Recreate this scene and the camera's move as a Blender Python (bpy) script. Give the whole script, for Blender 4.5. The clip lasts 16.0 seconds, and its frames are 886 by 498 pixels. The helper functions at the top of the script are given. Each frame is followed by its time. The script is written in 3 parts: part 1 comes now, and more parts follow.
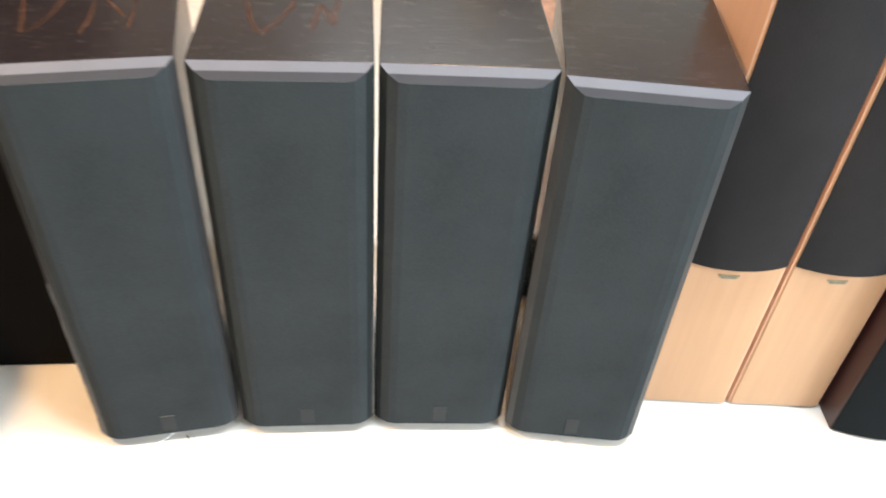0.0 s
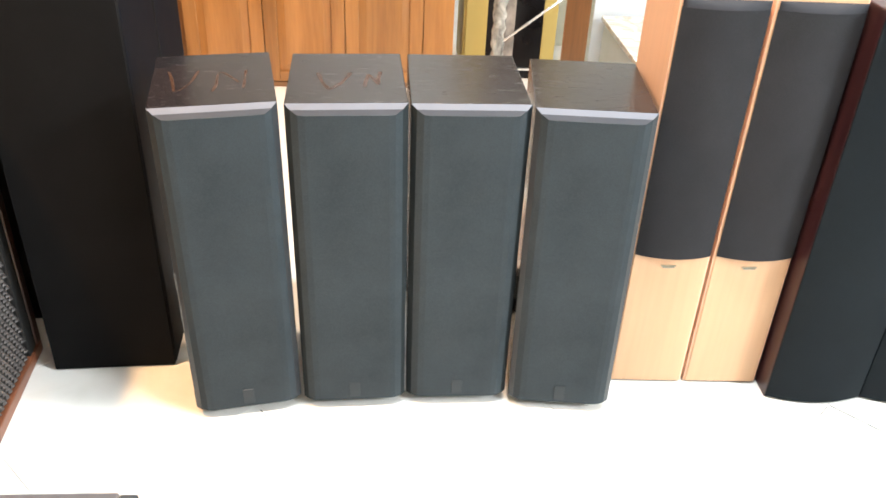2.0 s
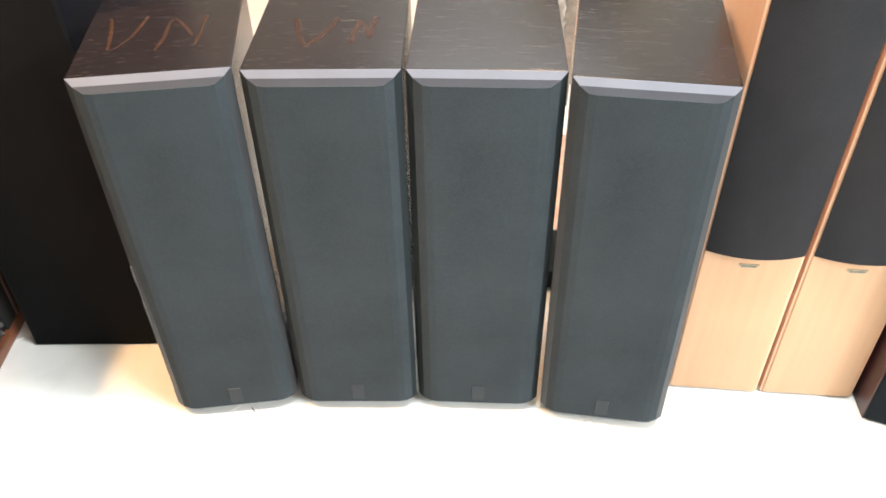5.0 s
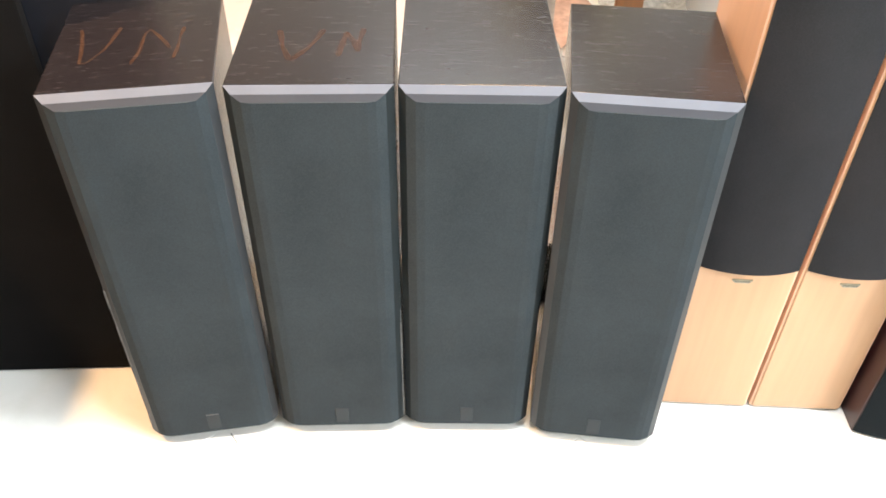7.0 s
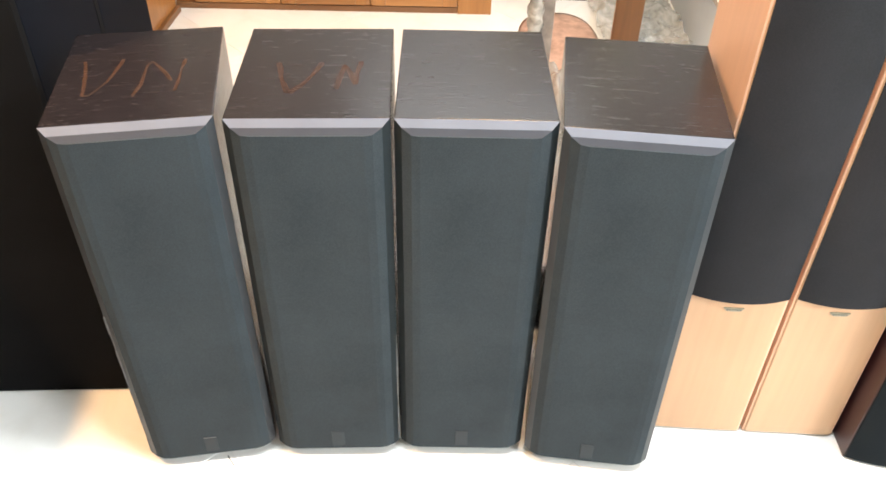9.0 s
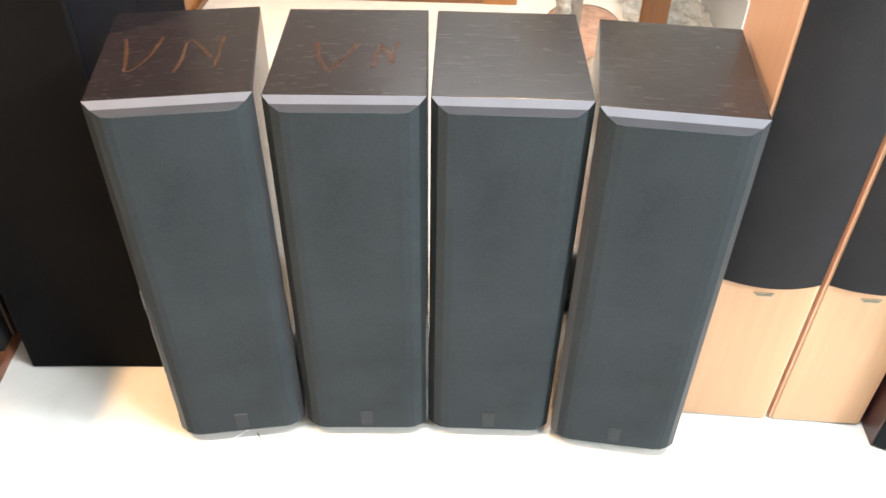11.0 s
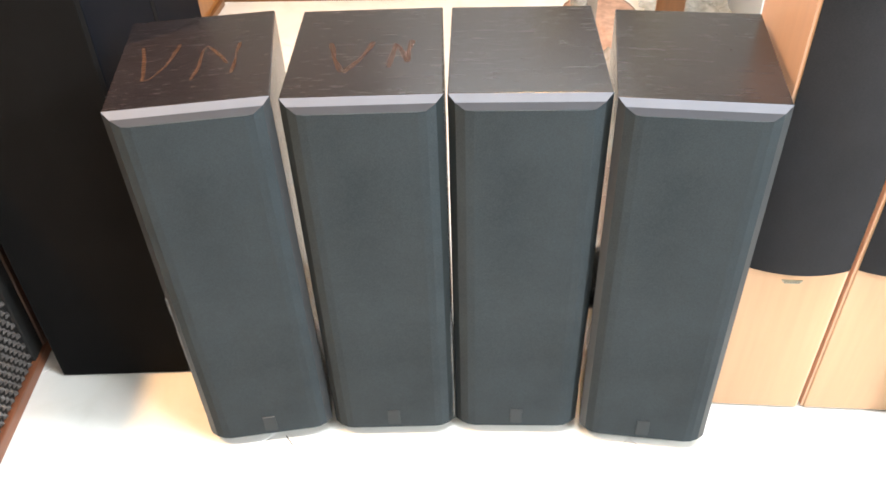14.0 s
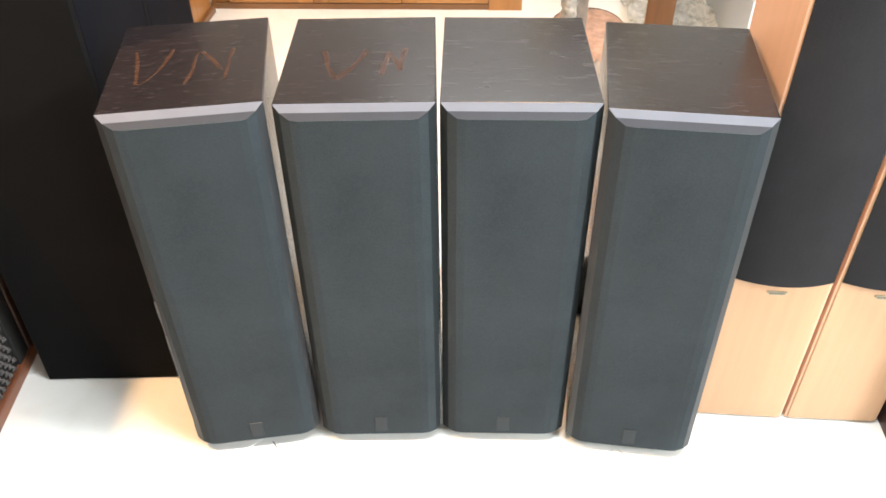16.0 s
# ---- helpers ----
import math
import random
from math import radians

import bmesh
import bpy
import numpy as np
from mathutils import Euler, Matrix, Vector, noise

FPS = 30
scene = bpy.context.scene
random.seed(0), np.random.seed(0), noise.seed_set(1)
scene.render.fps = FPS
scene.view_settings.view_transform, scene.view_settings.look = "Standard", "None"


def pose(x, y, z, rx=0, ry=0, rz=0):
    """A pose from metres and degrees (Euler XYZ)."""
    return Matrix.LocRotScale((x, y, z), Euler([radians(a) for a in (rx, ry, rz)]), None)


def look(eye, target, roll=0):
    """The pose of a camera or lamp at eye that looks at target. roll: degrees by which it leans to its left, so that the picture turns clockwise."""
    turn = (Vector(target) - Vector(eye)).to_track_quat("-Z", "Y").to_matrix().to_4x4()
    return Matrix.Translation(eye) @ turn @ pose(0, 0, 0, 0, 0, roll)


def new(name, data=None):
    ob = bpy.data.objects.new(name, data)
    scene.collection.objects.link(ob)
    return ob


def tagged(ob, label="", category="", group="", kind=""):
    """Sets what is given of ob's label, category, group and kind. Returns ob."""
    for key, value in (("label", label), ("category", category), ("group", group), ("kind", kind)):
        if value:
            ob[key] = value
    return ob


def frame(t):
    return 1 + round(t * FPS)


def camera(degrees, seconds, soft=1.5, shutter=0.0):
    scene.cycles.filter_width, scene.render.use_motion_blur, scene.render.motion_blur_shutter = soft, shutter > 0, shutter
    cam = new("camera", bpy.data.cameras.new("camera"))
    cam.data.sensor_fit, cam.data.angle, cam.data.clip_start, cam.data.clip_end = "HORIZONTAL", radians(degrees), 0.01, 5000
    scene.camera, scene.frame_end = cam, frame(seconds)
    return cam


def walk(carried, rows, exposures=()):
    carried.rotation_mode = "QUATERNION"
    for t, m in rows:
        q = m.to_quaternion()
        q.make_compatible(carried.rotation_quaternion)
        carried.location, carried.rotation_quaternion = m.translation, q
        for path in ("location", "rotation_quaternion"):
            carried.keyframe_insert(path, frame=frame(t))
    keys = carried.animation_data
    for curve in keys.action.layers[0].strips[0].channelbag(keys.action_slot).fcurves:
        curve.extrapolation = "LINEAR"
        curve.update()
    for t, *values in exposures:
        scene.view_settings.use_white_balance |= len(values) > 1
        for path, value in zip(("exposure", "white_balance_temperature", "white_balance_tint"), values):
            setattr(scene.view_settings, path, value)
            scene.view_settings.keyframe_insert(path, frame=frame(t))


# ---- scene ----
cam = camera(57.0, 16.0, soft=1.7, shutter=0.4)
PATH = [
    (0, (-0.007, 0.011, 1.353), (0.103, 1.513, 0.038), 5.0),
    (0.2, (0.005, -0.092, 1.387), (0.027, 1.466, 0.133), 3.7),
    (0.5, (0.042, -0.248, 1.407), (0.026, 1.361, 0.22), 3.4),
    (1, (0.066, -0.472, 1.447), (0.04, 1.183, 0.326), 2.2),
    (1.5, (-0.021, -0.555, 1.441), (0.03, 1.146, 0.39), 2.1),
    (2, (-0.066, -0.577, 1.425), (0.044, 1.129, 0.386), 2.7),
    (2.5, (-0.059, -0.559, 1.424), (0.033, 1.13, 0.357), 2.7),
    (3, (0.0, -0.515, 1.418), (0.018, 1.151, 0.312), 1.4),
    (3.5, (0.125, -0.421, 1.415), (0.02, 1.223, 0.282), -0.6),
    (3.7, (0.145, -0.381, 1.419), (-0.018, 1.239, 0.258), -1.5),
    (5.8, (0.054, -0.061, 1.402), (0.006, 1.447, 0.089), 1.2),
    (6, (0.044, -0.063, 1.4), (0.012, 1.453, 0.096), 1.5),
    (6.5, (0.038, -0.062, 1.402), (0.013, 1.456, 0.1), 1.4),
    (7, (0.043, -0.07, 1.403), (0.025, 1.459, 0.114), 1.3),
    (7.5, (0.048, -0.069, 1.415), (0.04, 1.487, 0.158), 1.2),
    (8, (0.042, -0.07, 1.43), (0.046, 1.511, 0.204), 2.1),
    (8.2, (0.053, -0.066, 1.442), (0.043, 1.506, 0.205), 2.0),
    (10.3, (0.037, -0.085, 1.428), (0.013, 1.453, 0.15), 1.4),
    (10.5, (0.028, -0.094, 1.425), (0.001, 1.45, 0.154), 1.7),
    (11, (0.025, -0.096, 1.424), (-0.035, 1.443, 0.149), 1.4),
    (11.5, (0.019, -0.104, 1.414), (-0.092, 1.423, 0.127), 2.2),
    (12, (-0.005, -0.09, 1.39), (-0.102, 1.406, 0.067), 4.4),
    (12.5, (-0.001, -0.083, 1.399), (-0.099, 1.393, 0.053), 3.0),
    (13, (0.024, -0.077, 1.413), (-0.101, 1.407, 0.078), -0.3),
    (13.5, (0.035, -0.08, 1.422), (-0.099, 1.429, 0.116), -1.8),
    (14, (0.027, -0.092, 1.423), (-0.089, 1.439, 0.142), -1.8),
    (14.5, (0.029, -0.098, 1.422), (-0.065, 1.445, 0.154), -1.4),
    (15, (0.033, -0.101, 1.422), (-0.052, 1.442, 0.153), -0.9),
    (15.5, (0.024, -0.099, 1.426), (-0.045, 1.448, 0.16), -0.2),
    (16, (0.021, -0.102, 1.425), (-0.062, 1.447, 0.162), -0.3),
]
# the camera's path: seconds, eye, target, roll
# the exposure drifts by itself as more or less white floor comes into view
EXPOSURES = [(0, 0.0), (0.5, 0.29), (1, 0.48), (2, 0.45), (3, 0.38), (3.5, 0.34), (6, 0.34), (7.5, 0.33), (8.2, 0.28), (10.3, 0.28), (11.3, 0.32),
             (12, 0.48), (12.5, 0.47), (13.2, 0.40), (14, 0.36), (16, 0.33)]
walk(cam, [(t, look(eye, target, roll)) for t, eye, target, roll in PATH], EXPOSURES)

# ---- world, light, exposure ----
world = bpy.data.worlds.new("world")
scene.world = world
world.use_nodes = True
world.node_tree.nodes["Background"].inputs[0].default_value = (0.9, 0.95, 1.0, 1)
world.node_tree.nodes["Background"].inputs[1].default_value = 0.05


def ceiling_lamp(name, x, y, z, sx, sy, watts, colour, spread=180):
    data = bpy.data.lights.new(name, "AREA")
    data.shape, data.size, data.size_y = "RECTANGLE", sx, sy
    data.energy, data.color, data.spread = watts, colour, radians(spread)
    ob = new(name, data)
    ob.location = (x, y, z)
    return ob


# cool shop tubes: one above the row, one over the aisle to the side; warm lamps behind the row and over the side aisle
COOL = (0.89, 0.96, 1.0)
ceiling_lamp("tube_light_over_speakers", 0.60, 0.72, 2.85, 1.6, 0.12, 84, COOL)
ceiling_lamp("tube_light_aisle", 3.5, -1.35, 2.85, 0.9, 1.2, 280, COOL)
ceiling_lamp("tube_light_back", 0.15, 4.25, 2.85, 1.4, 0.4, 17, COOL)
# unseen fill, added to brighten the counter and back wall
ceiling_lamp("counter_fill_light", 2.7, 3.0, 2.85, 0.4, 1.2, 42, COOL)
ceiling_lamp("warm_tube_light_back", 0.25, 1.75, 2.85, 0.15, 0.9, 42, (1.0, 0.62, 0.31))
ceiling_lamp("warm_downlight", -1.50, 0.55, 2.8, 0.12, 0.12, 54, (1.0, 0.60, 0.30), 130)


# ---- materials ----
def material(name):
    m = bpy.data.materials.new(name)
    m.use_nodes = True
    nt = m.node_tree
    return m, nt.nodes, nt.links, nt.nodes["Principled BSDF"]


def coords(n, l, scale, space="Object"):
    tc = n.new("ShaderNodeTexCoord")
    mp = n.new("ShaderNodeMapping")
    mp.inputs["Scale"].default_value = scale
    l.new(tc.outputs[space], mp.inputs["Vector"])
    return mp.outputs["Vector"]


def noise_ramp(n, l, vec, scale, detail, stops, distortion=0.0, rough=0.55):
    t = n.new("ShaderNodeTexNoise")
    t.inputs["Scale"].default_value, t.inputs["Detail"].default_value = scale, detail
    t.inputs["Distortion"].default_value, t.inputs["Roughness"].default_value = distortion, rough
    l.new(vec, t.inputs["Vector"])
    r = n.new("ShaderNodeValToRGB")
    while len(r.color_ramp.elements) < len(stops):
        r.color_ramp.elements.new(0.5)
    for e, (p, c) in zip(r.color_ramp.elements, stops):
        e.position, e.color = p, (*c, 1)
    l.new(t.outputs["Fac"], r.inputs["Fac"])
    return t, r


def mix(n, l, a, b, fac, mode="MIX"):
    x = n.new("ShaderNodeMix")
    x.data_type, x.blend_type = "RGBA", mode
    x.inputs["Factor"].default_value = fac
    l.new(a, x.inputs["A"])
    l.new(b, x.inputs["B"])
    return x.outputs["Result"]


def bump(n, l, b, height, strength, distance):
    k = n.new("ShaderNodeBump")
    k.inputs["Strength"].default_value, k.inputs["Distance"].default_value = strength, distance
    l.new(height, k.inputs["Height"])
    l.new(k.outputs["Normal"], b.inputs["Normal"])


def rough_from(n, l, b, fac, lo, hi):
    r = n.new("ShaderNodeMapRange")
    r.inputs["To Min"].default_value, r.inputs["To Max"].default_value = lo, hi
    l.new(fac, r.inputs["Value"])
    l.new(r.outputs["Result"], b.inputs["Roughness"])


def wood(name, dark, light, grain=(1, 1, 1), scale=9.0, rough=(0.35, 0.5), coat=0.0, relief=0.15, piece=0.0, wave=0.6, fine=7, streak=0.35):
    """Grained timber or vinyl; the grain runs along the axis with the small factor."""
    m, n, l, b = material(name)
    v = coords(n, l, grain)
    t1, r1 = noise_ramp(n, l, v, scale, 6, [(0.3, dark), (0.7, light)], wave)
    mid = tuple((a + c) / 2 for a, c in zip(dark, light))
    t2, r2 = noise_ramp(n, l, v, scale * fine, 4, [(0.35, tuple(c * 0.75 for c in mid)), (0.65, tuple(c * 1.15 for c in mid))])
    info = n.new("ShaderNodeObjectInfo")
    k = n.new("ShaderNodeMapRange")
    k.inputs["To Min"].default_value, k.inputs["To Max"].default_value = 1 - piece, 1 + piece
    l.new(info.outputs["Random"], k.inputs["Value"])
    tone = n.new("ShaderNodeCombineColor")
    for ch in ("Red", "Green", "Blue"):
        l.new(k.outputs["Result"], tone.inputs[ch])
    grainy = mix(n, l, r1.outputs["Color"], r2.outputs["Color"], streak)
    l.new(mix(n, l, grainy, tone.outputs["Color"], 1.0, "MULTIPLY"), b.inputs["Base Color"])
    rough_from(n, l, b, t1.outputs["Fac"], *rough)
    b.inputs["Coat Weight"].default_value = coat
    bump(n, l, b, t2.outputs["Fac"], relief, 0.0006)
    return m


def fabric(name, colour, pitch=0.0016, vary=0.25):
    """Stretched speaker cloth: fine weave and faint larger blotches of dust."""
    m, n, l, b = material(name)
    v = coords(n, l, (1, 1, 1))
    w1 = n.new("ShaderNodeTexWave")
    w1.bands_direction, w1.inputs["Scale"].default_value = "X", 0.314 / pitch
    w2 = n.new("ShaderNodeTexWave")
    w2.bands_direction, w2.inputs["Scale"].default_value = "Z", 0.314 / pitch
    l.new(v, w1.inputs["Vector"])
    l.new(v, w2.inputs["Vector"])
    mul = n.new("ShaderNodeMath")
    mul.operation = "MULTIPLY"
    l.new(w1.outputs["Fac"], mul.inputs[0])
    l.new(w2.outputs["Fac"], mul.inputs[1])
    t, r = noise_ramp(n, l, v, 7, 5, [(0.3, tuple(c * (1 - vary) for c in colour)), (0.7, tuple(c * (1 + vary) for c in colour))])
    t2, r2 = noise_ramp(n, l, v, 420, 2, [(0.3, tuple(c * 0.7 for c in colour)), (0.7, tuple(c * 1.3 for c in colour))])
    l.new(mix(n, l, r.outputs["Color"], r2.outputs["Color"], 0.4), b.inputs["Base Color"])
    b.inputs["Roughness"].default_value = 0.9
    b.inputs["Specular IOR Level"].default_value = 0.12
    bump(n, l, b, mul.outputs["Value"], 0.25, 0.0005)
    return m


def plain(name, colour, rough=0.5, metal=0.0, vary=0.1, scale=12.0, relief=0.05, coat=0.0):
    m, n, l, b = material(name)
    v = coords(n, l, (1, 1, 1))
    t, r = noise_ramp(n, l, v, scale, 6, [(0.3, tuple(c * (1 - vary) for c in colour)), (0.7, tuple(min(1, c * (1 + vary)) for c in colour))])
    l.new(r.outputs["Color"], b.inputs["Base Color"])
    rough_from(n, l, b, t.outputs["Fac"], rough * 0.85, rough * 1.15)
    b.inputs["Metallic"].default_value = metal
    b.inputs["Coat Weight"].default_value = coat
    t2, _ = noise_ramp(n, l, v, scale * 25, 3, [(0, (0, 0, 0)), (1, (1, 1, 1))])
    bump(n, l, b, t2.outputs["Fac"], relief, 0.0008)
    return m


def ash_vinyl():
    """Printed black ash foil: fine short grain, rubbed cloudy patches, satin sheen; every cabinet cut from another stretch."""
    m, n, l, b = material("black_ash_vinyl")
    info = n.new("ShaderNodeObjectInfo")
    far = n.new("ShaderNodeMath")
    far.operation, far.inputs[1].default_value = "MULTIPLY", 2.0
    l.new(info.outputs["Random"], far.inputs[0])

    def shifted(scale):
        add = n.new("ShaderNodeVectorMath")
        add.operation = "ADD"
        l.new(coords(n, l, scale), add.inputs[0])
        l.new(far.outputs["Value"], add.inputs[1])
        return add.outputs["Vector"]

    t1, r1 = noise_ramp(n, l, shifted((0.14, 1, 1)), 200, 4, [(0.30, (0.0065, 0.0052, 0.0057)), (0.70, (0.0222, 0.0177, 0.0194))])
    t2, r2 = noise_ramp(n, l, shifted((0.4, 1, 1)), 20, 7, [(0.30, (0.0095, 0.0077, 0.0084)), (0.72, (0.0180, 0.0145, 0.0158))], 0.2, 0.6)
    l.new(mix(n, l, r1.outputs["Color"], r2.outputs["Color"], 0.45), b.inputs["Base Color"])
    rough_from(n, l, b, t1.outputs["Fac"], 0.21, 0.31)
    b.inputs["Specular IOR Level"].default_value = 0.5
    bump(n, l, b, t1.outputs["Fac"], 0.04, 0.0003)
    return m


VINYL = ash_vinyl()
CLOTH = fabric("charcoal_cloth", (0.0362, 0.0460, 0.0532))
CLOTH_MAPLE = fabric("soft_black_cloth", (0.0238, 0.0242, 0.0270))
CLOTH_NAVY = fabric("blue_black_cloth", (0.0085, 0.0116, 0.0142))
CLOTH_BLACK = fabric("dull_black_cloth", (0.0080, 0.0080, 0.0084))
CLOTH_BLACK.node_tree.nodes["Principled BSDF"].inputs["Specular IOR Level"].default_value = 0.05
# lower facet of the bezel, darker than the silver above it
GREY_STRIP = plain("grey_bezel_strip", (0.037, 0.0405, 0.051), 0.5, 0.0, 0.06, 20, 0.04)
FRAME = plain("satin_black_moulding", (0.020, 0.025, 0.028), 0.6)
# lighter copy of the black moulding; its colour holds the light on end speakers
LIT_EDGE = plain("lit_grey_moulding", (0.024, 0.029, 0.035), 0.5)
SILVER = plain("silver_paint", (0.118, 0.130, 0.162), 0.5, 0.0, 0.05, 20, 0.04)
RUBBER = plain("black_rubber", (0.02, 0.02, 0.02), 0.7)
TAB = plain("smoked_plastic_tab", (0.041, 0.049, 0.056), 0.6)
TAB.node_tree.nodes["Principled BSDF"].inputs["Specular IOR Level"].default_value = 0.15
def chalk(name, colour, cover, most):
    """Chalk dragged over grained vinyl: orange where it caught, dark between."""
    m, n, l, b = material(name)
    v = coords(n, l, (1, 1, 1))
    t, r = noise_ramp(n, l, v, 380, 3, [(cover, (0.016, 0.013, 0.011)), (cover + 0.25, colour)])
    l.new(r.outputs["Color"], b.inputs["Base Color"])
    b.inputs["Roughness"].default_value = 0.45
    b.inputs["Specular IOR Level"].default_value = 0.4
    a = n.new("ShaderNodeMapRange")
    a.inputs["From Min"].default_value, a.inputs["From Max"].default_value = cover + 0.05, cover + 0.35
    a.inputs["To Max"].default_value = most
    l.new(t.outputs["Fac"], a.inputs["Value"])
    l.new(a.outputs["Result"], b.inputs["Alpha"])
    return m


CHALK = chalk("orange_chalk", (0.130, 0.058, 0.028), 0.33, 0.52)
CHALK_FAINT = chalk("rubbed_orange_chalk", (0.125, 0.050, 0.023), 0.33, 0.50)
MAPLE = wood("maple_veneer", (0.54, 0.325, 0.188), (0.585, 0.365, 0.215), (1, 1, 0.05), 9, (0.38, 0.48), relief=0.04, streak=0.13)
# paler copy of the maple, with the side light put into its colour
MAPLE_LIT_SIDE = wood("maple_lit_side", (0.76, 0.47, 0.315), (0.80, 0.51, 0.345), (1, 1, 0.05), 9, (0.35, 0.45), relief=0.04, streak=0.12)
BADGE = plain("pewter_badge", (0.36, 0.33, 0.24), 0.5, 0.1, 0.2, 120)
BADGE_BAR = plain("dark_pewter", (0.16, 0.15, 0.12), 0.5, 0.1, 0.2, 120)
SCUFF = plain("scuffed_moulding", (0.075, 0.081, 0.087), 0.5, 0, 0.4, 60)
LIP = plain("grey_moulding", (0.030, 0.031, 0.036), 0.7)
LIP.node_tree.nodes["Principled BSDF"].inputs["Specular IOR Level"].default_value = 0.1
MAHOGANY = wood("mahogany_gloss", (0.019, 0.0042, 0.0052), (0.041, 0.0105, 0.0115), (1, 1, 0.06), 30, (0.32, 0.42), 0.1, 0.05)
BLACK_LACQUER = plain("satin_black_lacquer", (0.0040, 0.0056, 0.0094), 0.62, 0, 0.2, 5, 0.03, 0.0)
for satin in (SILVER, GREY_STRIP):
    satin.node_tree.nodes["Principled BSDF"].inputs["Specular IOR Level"].default_value = 0.2
BLACK_LACQUER.node_tree.nodes["Principled BSDF"].inputs["Specular IOR Level"].default_value = 0.03
FRAME.node_tree.nodes["Principled BSDF"].inputs["Specular IOR Level"].default_value = 0.05
WALNUT = wood("walnut_frame", (0.14, 0.045, 0.02), (0.27, 0.10, 0.05), (0.07, 0.07, 1), 40, (0.3, 0.42), 0.15, 0.1)
WALNUT_DARK = wood("dark_walnut", (0.03, 0.014, 0.009), (0.07, 0.032, 0.02), (1, 1, 0.07), 40, (0.4, 0.55), 0, 0.1)
LATTICE = plain("taupe_weave", (0.034, 0.025, 0.022), 0.45, 0, 0.35, 60)
LATTICE_BACK = plain("black_backing", (0.01, 0.01, 0.01), 0.8)
GREY_TOP = plain("grey_vinyl_top", (0.062, 0.068, 0.085), 0.35, 0, 0.12, 8)
PALE = plain("pale_grey_edge", (0.6, 0.6, 0.58), 0.5)
PINE = wood("honey_oak", (0.205, 0.082, 0.020), (0.40, 0.185, 0.056), (1, 1, 0.07), 14, (0.3, 0.45), 0.2, 0.1, 0.16)
OAK_BASE = wood("shaded_oak", (0.13, 0.058, 0.022), (0.26, 0.125, 0.050), (0.07, 1, 1), 14, (0.35, 0.5), 0.1, 0.1)
PINE_H = wood("honey_oak_rail", (0.22, 0.090, 0.024), (0.42, 0.200, 0.066), (0.07, 1, 1), 14, (0.3, 0.45), 0.2, 0.1, 0.16)
OAK_DARK = wood("brown_oak_post", (0.075, 0.029, 0.007), (0.150, 0.062, 0.017), (1, 1, 0.06), 20, (0.35, 0.5), 0.1, 0.12)
OCHRE = plain("ochre_paint", (0.42, 0.33, 0.105), 0.55, 0, 0.08, 3)
GLOSS_BLACK = plain("gloss_black_panel", (0.006, 0.006, 0.007), 0.18, 0, 0.3, 4, 0.02)
GLOSS_BLACK.node_tree.nodes["Principled BSDF"].inputs["Specular IOR Level"].default_value = 0.2
WHITE_TRIM = plain("white_trim", (0.75, 0.75, 0.75), 0.4)
STEEL = plain("chrome", (0.75, 0.75, 0.76), 0.15, 1.0, 0.05)
GREY_POST = plain("film_wrapped_grey_wood", (0.22, 0.19, 0.165), 0.3, 0, 0.4, 25, 0.8, 0.8)
SACK = plain("tan_hide", (0.47, 0.30, 0.23), 0.85, 0, 0.3, 22, 0.6)
WALL = plain("white_wall_paint", (0.74, 0.75, 0.73), 0.7, 0, 0.04, 2)
CREAM = plain("unseen_wall_cream", (0.46, 0.43, 0.38), 0.7, 0, 0.06, 2)
PALE_WALL = plain("pale_green_plaster", (0.62, 0.64, 0.55), 0.7, 0, 0.05, 3)
CEIL = plain("ceiling_paint", (0.66, 0.65, 0.63), 0.8, 0, 0.03, 2)
COUNTER = plain("pale_blue_laminate", (0.60, 0.66, 0.72), 0.4, 0, 0.06, 3)


def sheet_material(name, dark, light, alpha):
    """Thin clear sheeting: greyish, glossy, partly seen through."""
    m, n, l, b = material(name)
    v = coords(n, l, (1, 1, 1))
    t, r = noise_ramp(n, l, v, 14, 6, [(0.3, dark), (0.7, light)], 1.5)
    l.new(r.outputs["Color"], b.inputs["Base Color"])
    b.inputs["Roughness"].default_value = 0.08
    b.inputs["Alpha"].default_value = alpha
    bump(n, l, b, t.outputs["Fac"], 0.6, 0.01)
    return m


def marble_material():
    m, n, l, b = material("veined_marble")
    v = coords(n, l, (1, 1, 1))
    t, r = noise_ramp(n, l, v, 5, 8, [(0.35, (0.8, 0.76, 0.7)), (0.5, (0.5, 0.4, 0.33)), (0.62, (0.82, 0.79, 0.75))], 2.0)
    l.new(r.outputs["Color"], b.inputs["Base Color"])
    b.inputs["Roughness"].default_value = 0.15
    return m


def tile_material():
    m, n, l, b = material("polished_white_tile")
    v = coords(n, l, (1, 1, 1))
    t, r = noise_ramp(n, l, v, 3.5, 7, [(0.32, (0.80, 0.79, 0.75)), (0.5, (0.86, 0.855, 0.83)), (0.75, (0.88, 0.875, 0.86))], 1.2)
    info = n.new("ShaderNodeObjectInfo")
    k = n.new("ShaderNodeMapRange")
    k.inputs["To Min"].default_value, k.inputs["To Max"].default_value = 0.96, 1.0
    l.new(info.outputs["Random"], k.inputs["Value"])
    c = n.new("ShaderNodeCombineColor")
    for ch in ("Red", "Green", "Blue"):
        l.new(k.outputs["Result"], c.inputs[ch])
    l.new(mix(n, l, r.outputs["Color"], c.outputs["Color"], 1.0, "MULTIPLY"), b.inputs["Base Color"])
    rough_from(n, l, b, t.outputs["Fac"], 0.10, 0.2)
    return m


